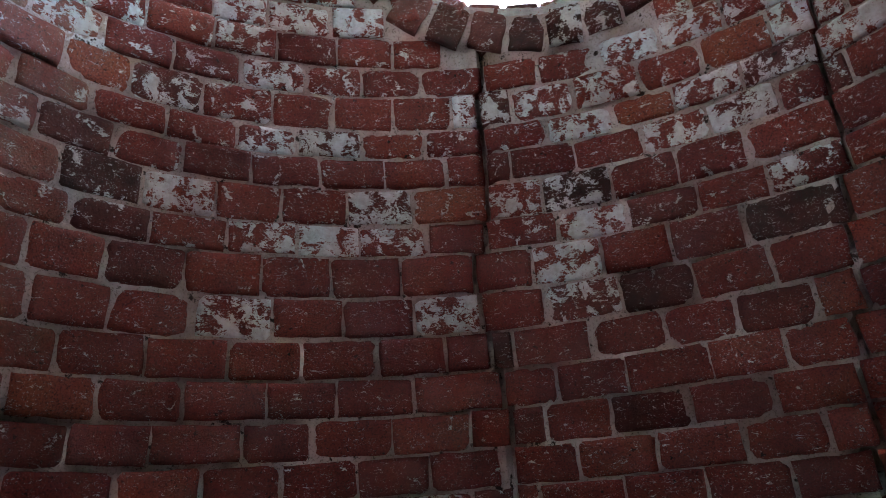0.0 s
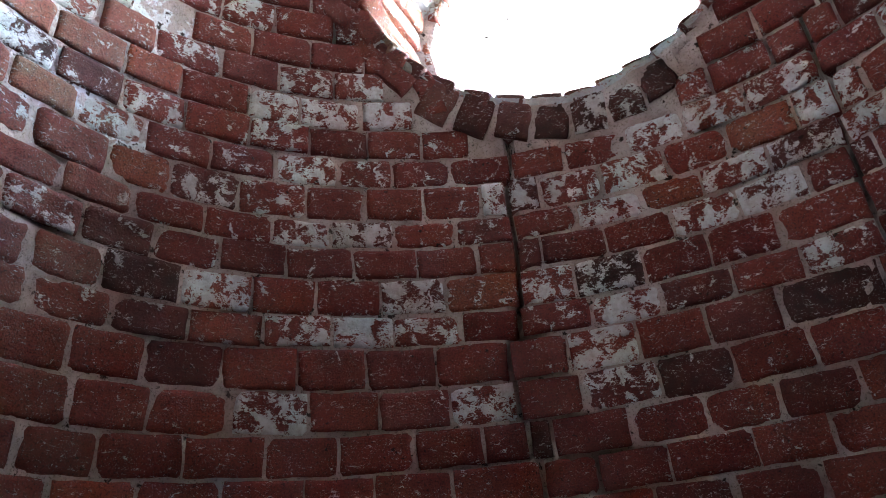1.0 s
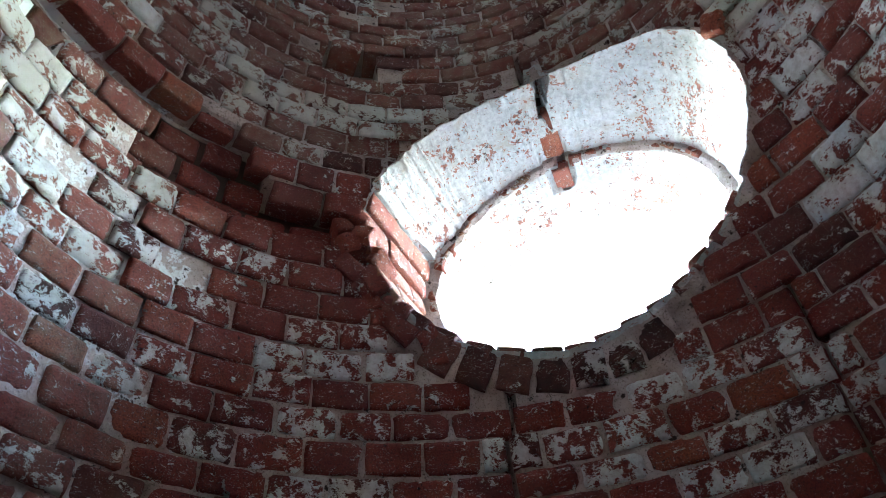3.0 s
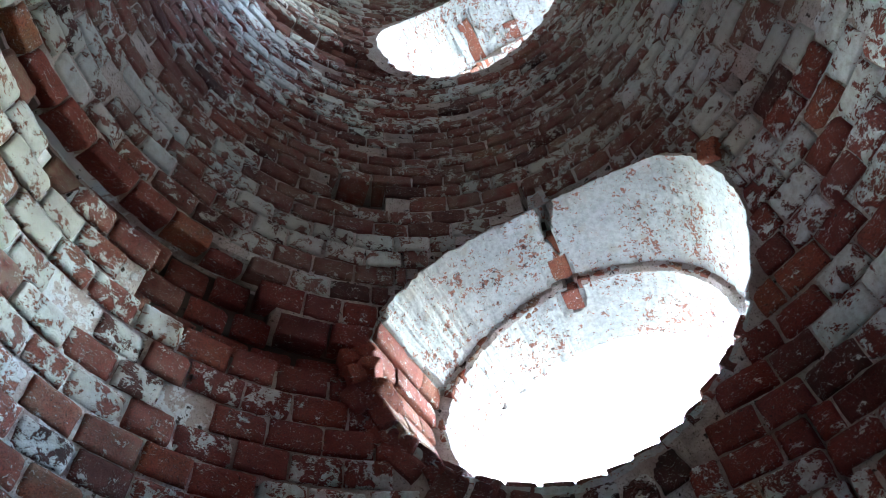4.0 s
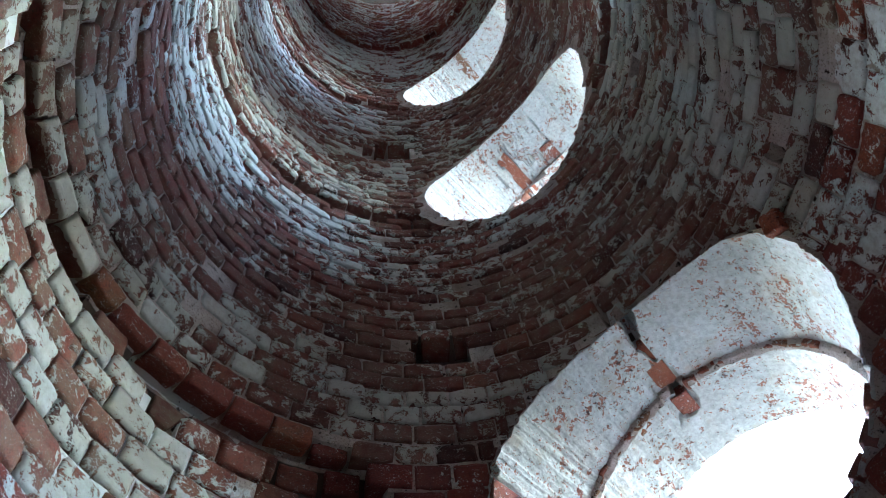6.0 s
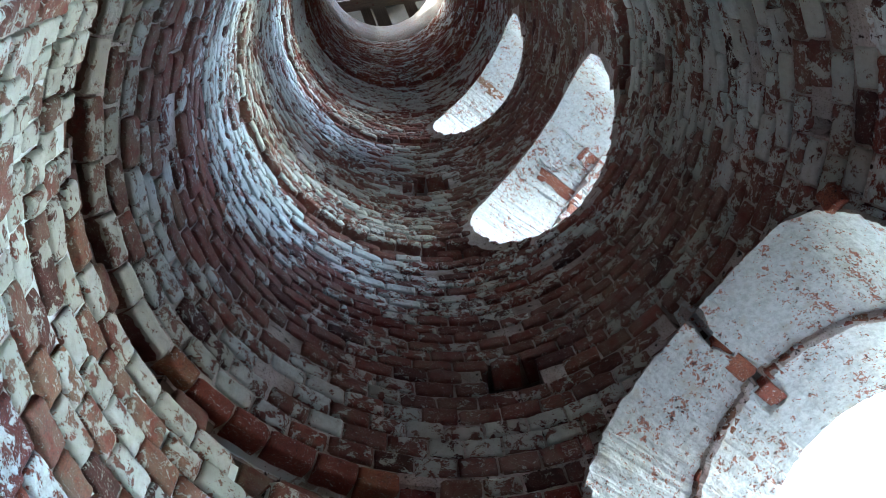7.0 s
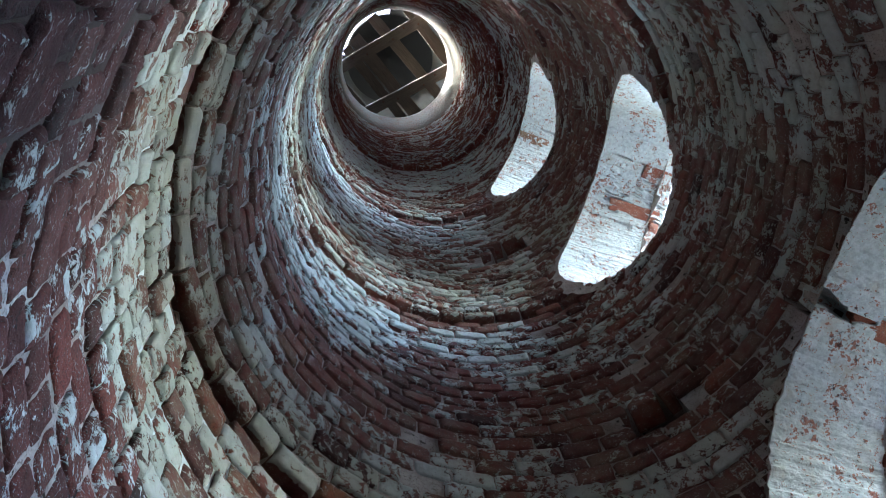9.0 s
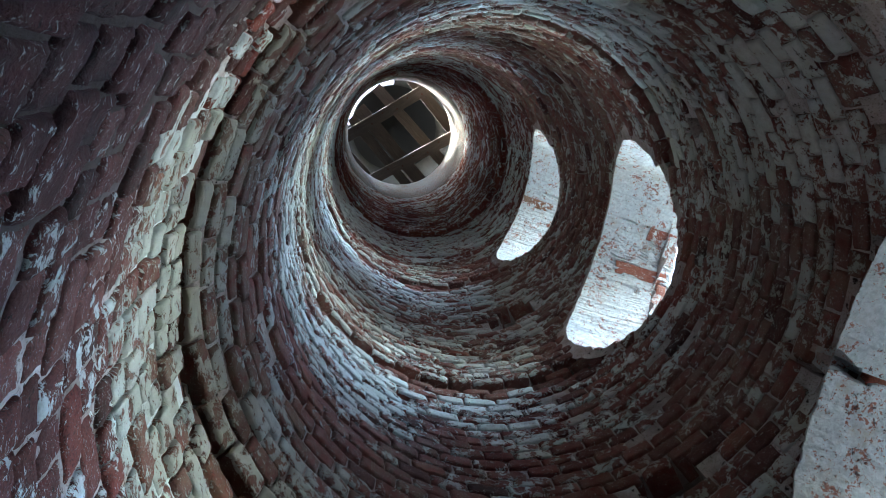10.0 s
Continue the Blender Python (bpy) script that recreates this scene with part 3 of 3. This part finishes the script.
def build_opening(index, opening, rings, voussoirs, bare):
    c, zc, a, b = opening
    n = 360
    verts, faces = [], []
    # collar on the wall's face, then the lining back to the outside, in steps of a few centimetres
    fine, coarse = [], []
    for k, row in enumerate(rings):
        steps = 1
        if k > 1 and row[0] - max(rings[k - 1][0], 0.75) > 0.05:
            start = (max(rings[k - 1][0], 0.75), *rings[k - 1][1:])
            steps = math.ceil((row[0] - start[0]) / 0.022)
        for q in range(1, steps + 1):
            mixed = row if q == steps else tuple(v0 + (v1 - v0) * q / steps for v0, v1 in zip(start, row))
            fine.append(mixed)
            coarse.append(k)
    for k, (w, f, extra) in zip(coarse, fine):
        for i in range(n):
            p = 2 * math.pi * i / n
            deg = math.degrees(p)
            if k == 0:
                extra = 0.10 if 228 < deg < 290 else 0.035 if 200 < deg < 355 else 0.012
            q, w0 = tunnel_point(opening, w, f, p, extra if k or index == 1 else 0.055)
            if k > 0:
                axis = Vector((math.sin(radians(c)), math.cos(radians(c)), 0))
                inward = (axis * q.dot(axis) + Vector((0, 0, zc)) - q).normalized()
                sunk = -0.004 - 0.006 * noise.noise(q * 16) - 0.003 * noise.noise(q * 55)
                if bare_brick(index, deg, w):
                    sunk = 0.012
                q = q - inward * sunk
            if index == 1 and k > 0:
                # the arch is split: wide at the wall, a hair line in the middle, a hole in the outer ring
                gap = 2.3 * clamp((0.98 - w) / 0.16) + 0.5 if w < 1.12 else 1.8 if w < 1.24 else 0.0
                if abs(deg - 87.6 - 5 * noise.noise(Vector((w * 9, 0, 4)))) < gap:
                    q.z += 0.07
            if k == 0:
                q = q + (q * Vector((1, 1, 0))).normalized() * 0.012
            verts.append(q)
    for k in range(len(fine) - 1):
        for i in range(n):
            j = (i + 1) % n
            faces.append((k * n + i, (k + 1) * n + i, (k + 1) * n + j, k * n + j))
    ob = mesh_object(f"window_{index}", verts, faces, PLASTER)
    ob.data.materials.append(MORTAR)
    for fc in ob.data.polygons:
        if coarse[fc.index // n + 1] - 1 in bare:
            fc.material_index = 1
    tagged(ob, "round unglazed window opening with flaking limewash on its brick reveal", "window opening", kind="structure")
    work = Brickwork(ob, PLAIN, 290, "brick")
    rng = random.Random(index)
    out = Vector((math.sin(radians(c)), math.cos(radians(c)), 0))
    side = Vector((out.y, -out.x, 0))
    per = math.pi * (3 * (a + b) - math.sqrt((3 * a + b) * (a + 3 * b)))
    count = round(per / 0.076)
    for w_start, w_end, f0, f1, sizes in voussoirs:
        for i in range(count):
            p = 2 * math.pi * (i + 0.5) / count + rng.uniform(-0.008, 0.008)
            cleft = index == 1 and abs(math.degrees(p) - 90) < 4.7
            q0, w0 = tunnel_point(opening, 0, 1.0, p)
            w = max(w_start, w0) if w_start < w0 + 0.02 else w_start
            sign = i % 2
            while w < w_end - 0.03:
                length = min(sizes[sign % len(sizes)], w_end - w)
                if w_end - w - length < 0.05:
                    length = w_end - w
                sign += 1
                mid = w + length / 2
                f = (f0 + (f1 - f0) * (mid - 0.75) / max(w_end - 0.75, 0.01)) * outline(zc, p)
                u, z = a * f * math.cos(p), zc + b * f * math.sin(p)
                du, dz = -a * f * math.sin(p), b * f * math.cos(p)
                along = (side * du + Vector((0, 0, dz))).normalized()
                inward = along.cross(out).normalized()
                if inward.dot(side * u + Vector((0, 0, z - zc))) > 0:
                    inward.negate()
                wide = 2 * math.pi / count * math.hypot(du, dz)
                # brick mesh: x along the tunnel, face (-y) towards its middle
                back = -inward
                m = Matrix((out, back, out.cross(back))).transposed().to_4x4()
                jam = math.degrees(p) % 360
                white, tone = rng.uniform(0.1, 0.42), rng.uniform(0.72, 1.0)
                # sill bricks set dark so that less light bounces up the reveal
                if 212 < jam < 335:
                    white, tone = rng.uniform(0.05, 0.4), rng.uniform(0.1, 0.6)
                rough = rng.uniform(-0.002, 0.002)
                if not bare_brick(index, jam, mid):
                    w += length
                    continue
                shift = 0.0
                if cleft:
                    white, rough = (0.15, 0.012 + rough) if mid > 1.0 else (white, rough)
                    wide, shift = (wide * 0.5, wide * 0.25) if mid < 1.0 else (wide * 0.85, wide * 0.07)
                lean = math.degrees(math.atan2((f0 - f1) * (a + b) / 2, max(w_end - 0.75, 0.01)))
                m = Matrix.Translation(out * mid + side * u + Vector((0, 0, z)) + along * shift + back * (rough + 0.0018)) @ m
                m = m @ pose(0, 0, 0, 0, rng.gauss(0, 0.2), -lean + rng.gauss(0, 0.2))
                m = m @ Matrix.Diagonal(((length - 0.002) / (PITCH - JOINT), 0.4, (wide - 0.002) / (COURSE - JOINT), 1))
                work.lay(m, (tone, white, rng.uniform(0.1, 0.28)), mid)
                w += length
    if index == 1:
        # rough bricks on the face of the step between the two arches
        for i in range(60):
            p = 2 * math.pi * (i + 0.5) / 60
            if noise.noise(Vector((i * 0.37, 8.2, 0))) < 0.02:
                continue
            f = 0.905 * outline(zc, p)
            u, z = a * f * math.cos(p), zc + b * f * math.sin(p)
            along = (side * -a * math.sin(p) + Vector((0, 0, b * math.cos(p)))).normalized()
            inward = along.cross(out).normalized()
            m = Matrix((along, out, inward)).transposed().to_4x4()
            m = Matrix.Translation(out * (1.118 + rng.uniform(-0.006, 0.012)) + side * u + Vector((0, 0, z))) @ m
            m = m @ pose(0, 0, 0, rng.gauss(0, 4), rng.gauss(0, 5), 0) @ Matrix.Diagonal((rng.uniform(0.28, 0.42), 0.4, rng.uniform(0.22, 0.4), 1))
            work.lay(m, (rng.uniform(0.7, 1.0), rng.choice((0.1, 0.3, 0.6)), 0.2), 1.1)
    work.build()
    return ob


def face_ring(opening, owner, spans, height):
    """Bricks on end round an opening, on the wall's face."""
    c, zc, a, b = opening
    work = Brickwork(owner, FINE, 120, "brick")
    rng = random.Random(5)
    count = 40
    for i in range(count):
        p = 2 * math.pi * (i + 0.5) / count
        deg = math.degrees(p)
        if not any(s <= deg <= e for s, e in spans):
            continue
        g = height / 2 + 0.004
        f = outline(zc, p)
        u, z = (a * f + g) * math.cos(p), zc + (b * f + g) * math.sin(p)
        r = radius(z)
        th = c + math.degrees(math.asin(clamp(u / r, -0.99, 0.99)))
        du, dz = -(a + g) * math.sin(p), (b + g) * math.cos(p)
        along = du / math.cos(radians(th - c))
        ang = math.degrees(math.atan2(dz, along))
        wide = 2 * math.pi / count * math.hypot(along, dz)
        lean = math.degrees(math.atan(-slope(z)))
        m = wall_pose(th, z, r - rng.uniform(0.002, 0.010), 1, 1, lean, 0, 0) @ pose(0, 0, 0, 0, -ang + 90, 0)
        m = m @ Matrix.Diagonal(((height * rng.uniform(0.95, 1.08) - 0.004) / (PITCH - JOINT), 1, (wide - 0.007) / (COURSE - JOINT), 1))
        tone = rng.choice((0.05, 0.1, 0.4, 0.25, 0.3))
        work.lay(m, (tone, rng.choice((0.1, 0.2, 0.35, 0.6)), 0.35), i)
    work.build()


# ---- the tower's outside, floor, ground ----
def outside():
    verts, faces = [], []
    nt, zs = 120, [-0.3 + 0.06 * j for j in range(219)]
    for z in zs:
        for i in range(nt):
            verts.append(at(360 * i / nt, z, outer(z)))
    for j in range(len(zs) - 1):
        for i in range(nt):
            th, z = 360 * (i + 0.5) / nt, (zs[j] + zs[j + 1]) / 2
            inside = False
            for c, zc, a, b in OPENINGS:
                d = turn(th - c)
                if abs(d) < 60 and abs(z - zc) < 1:
                    u, v = outer(z) * math.sin(radians(d)) / (a * 0.90), (z - zc) / (b * 0.90)
                    inside |= math.hypot(u, v) < outline(zc, math.atan2(v, u))
            if not inside:
                k = (i + 1) % nt
                faces.append((j * nt + i, j * nt + k, (j + 1) * nt + k, (j + 1) * nt + i))
    # top of the wall
    base = len(verts)
    for i in range(nt):
        verts.append(at(360 * i / nt, 12.75, 0.795))
    for i in range(nt):
        k = (i + 1) % nt
        t0 = (len(zs) - 1) * nt
        faces.append((t0 + i, t0 + k, base + k, base + i))
    ob = mesh_object("wall_outside", verts, faces, MORTAR)
    tagged(ob, "rendered outer face of the round brick tower", "wall", kind="structure")


outside()
bm = bmesh.new()
bmesh.ops.create_circle(bm, cap_ends=True, segments=64, radius=1.62)
fl = part("floor", bm, BOUNCE_FLOOR, None, "unseen floor, made pale to bounce light up the walls")
tagged(fl, category="floor", kind="structure")
# ground out of view, its tone sets how much light the reveals get
bm = bmesh.new()
bmesh.ops.create_circle(bm, cap_ends=True, segments=96, radius=3000)
gr = part("ground", bm, EARTH, None, "dark unseen ground round the tower, added for bounced light")
gr.location.z = -0.06
tagged(gr, category="ground", kind="structure")

# ---- plaster ring and timber cap at the top of the tower ----
def lathe(name, rows, material, nt=120, parent=None):
    """A ring turned from rows of (radius, height)."""
    verts, faces = [], []
    for r, z in rows:
        for i in range(nt):
            q = at(360 * i / nt, z, r)
            verts.append(at(360 * i / nt, z, r + 0.006 * noise.noise(q * 9)))
    for j in range(len(rows) - 1):
        for i in range(nt):
            k = (i + 1) % nt
            faces.append((j * nt + i, j * nt + k, (j + 1) * nt + k, (j + 1) * nt + i))
    ob = mesh_object(name, verts, faces, material, parent)
    ob.data.shade_smooth()
    return ob


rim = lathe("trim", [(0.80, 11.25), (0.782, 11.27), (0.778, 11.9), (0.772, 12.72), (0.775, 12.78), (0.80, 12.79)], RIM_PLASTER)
tagged(rim, "pale plastered ring lining the mouth of the tower", "trim", kind="structure")
cap = new("timber_cap")
tagged(cap, "weathered timber frame and boards closing the top of the tower", "roof frame")
for k, (a, b, w, h) in enumerate([
    ((-0.92, -0.70, 13.05), (1.04, 0.0, 13.05), 0.17, 0.14), ((-1.02, 0.06, 13.02), (0.74, 0.78, 13.02), 0.16, 0.14),
]):
    timber = beam("beam", cap, a, b, w, h, 3 + k, label="grey beam with iron bolts")
    for q in range(7):
        bm = bmesh.new()
        bmesh.ops.create_cone(bm, cap_ends=True, segments=10, radius1=0.016, radius2=0.012, depth=0.014)
        bolt = part("bolt", bm, IRON, timber)
        bolt.location = (-0.66 + 0.22 * q, 0.03 * (-1) ** q, -h / 2 - 0.005)
for k, (a, b, w) in enumerate([
    ((0.31, -0.70, 13.22), (0.05, 1.12, 13.22), 0.17), ((-0.10, -0.70, 13.24), (-0.42, 1.05, 13.24), 0.20),
    ((-0.30, -0.70, 13.30), (-0.62, 1.0, 13.30), 0.15), ((0.84, -0.70, 13.5), (0.52, 1.0, 13.5), 0.18),
    ((-0.75, -0.9, 13.7), (-1.0, 0.8, 13.7), 0.2),
]):
    beam("plank", cap, a, b, w, 0.05, 20 + k)
# boarded hood over the frame, open by a gap on one side
hood_v, hood_f = [], []
nh = 72
for r, z in ((1.12, 12.98), (1.12, 13.45), (1.12, 13.9), (0.75, 14.9), (0.0, 15.6)):
    for i in range(nh):
        hood_v.append(at(360 * i / nh, z, r))
for j in range(4):
    for i in range(nh):
        th = turn(360 * (i + 0.5) / nh)
        # unseen slots left open to let sky light onto the crown
        if j == 1 and i % 9 and (15 < th < 50 or abs(th) > 150):
            continue
        if j == 2 and (th > 128 or th < -146):
            continue
        k = (i + 1) % nh
        hood_f.append((j * nh + i, j * nh + k, (j + 1) * nh + k, (j + 1) * nh + i))
hood = mesh_object("hood", hood_v, hood_f, UNLIT_TIMBER, cap, "boarded hood, its unlit inside painted near black")
solid = hood.modifiers.new("thickness", "SOLIDIFY")
solid.thickness = 0.03
curb = lathe("curb", [(1.10, 12.74), (1.12, 12.98), (1.06, 13.0), (1.04, 12.74)], TIMBER, 72, cap)
# ---- openings and brickwork ----
W1, W2, W3 = OPENINGS
win1 = build_opening(1, W1, [(0, 1.0, 0.13), (0, 1.0, 0.003), (0.95, 0.965, 0.003), (1.12, 0.925, 0.003), (1.125, 0.90, 0), (1.14, 0.875, 0.0), (1.16, 0.87, 0.003), (1.43, 0.835, 0.003)],
                     [(0, 1.12, 1.0, 0.925, (0.25, 0.125)), (1.15, 1.42, 0.87, 0.84, (0.14, 0.13))], (0, 3, 4))
for k, op in ((2, W2), (3, W3)):
    build_opening(k, op, [(0, 1.0, 0.055), (0, 1.0, 0.003), (0.85, 1.0, 0.003), (1.22, 0.94, 0.003)], [(0, 1.19, 1.0, 0.945, (0.25, 0.125))], (0,))
low = None
for name, z0, z1 in SECTIONS:
    wall = lay_wall(name, z0, z1)
    low = low or wall
face_ring(W1, low, [(226, 290)], 0.100)

# broken bricks left standing at the first opening
stubs = Brickwork(low, FINE, 60, "brick")
for th, z, out_by, tilt, spin, sx, sz, tone in [
    (55.6, 3.275, -0.03, 16, 25, 0.42, 0.85, 0.85), (-15.6, 3.03, -0.012, -14, 20, 0.45, 0.8, 0.78), (-17.4, 2.99, -0.02, 10, -25, 0.4, 0.7, 0.7),
    (-16.2, 3.08, 0.0, 18, 40, 0.4, 0.75, 0.75), (-14.0, 2.97, -0.004, -20, -50, 0.42, 0.6, 0.8), (-18.6, 3.06, 0.01, 8, 70, 0.4, 0.7, 0.6),
]:
    stubs.lay(wall_pose(th, z, radius(z, th) + out_by, sx, sz, tilt, spin, tilt), (tone, 0.12, 0.0), 0)
for k in range(8):
    # cut bricks leaning along the lower jamb
    phi = radians(192 + 5.2 * k)
    share = outline(W1[1], phi) + 0.045 + 0.07 * (k % 2)
    z = W1[1] + W1[3] * share * math.sin(phi)
    th = W1[0] + math.degrees(math.asin(W1[2] * share * math.cos(phi) / radius(z)))
    stubs.lay(wall_pose(th, z, radius(z) - 0.004 * (k % 3), 0.55 + 0.1 * (k % 3), 0.8, math.degrees(math.atan(-slope(z))), 28 + 17 * (k % 4), 0), (0.35 + 0.08 * (k % 4), 0.15, 0.1), 0)
stubs.build()
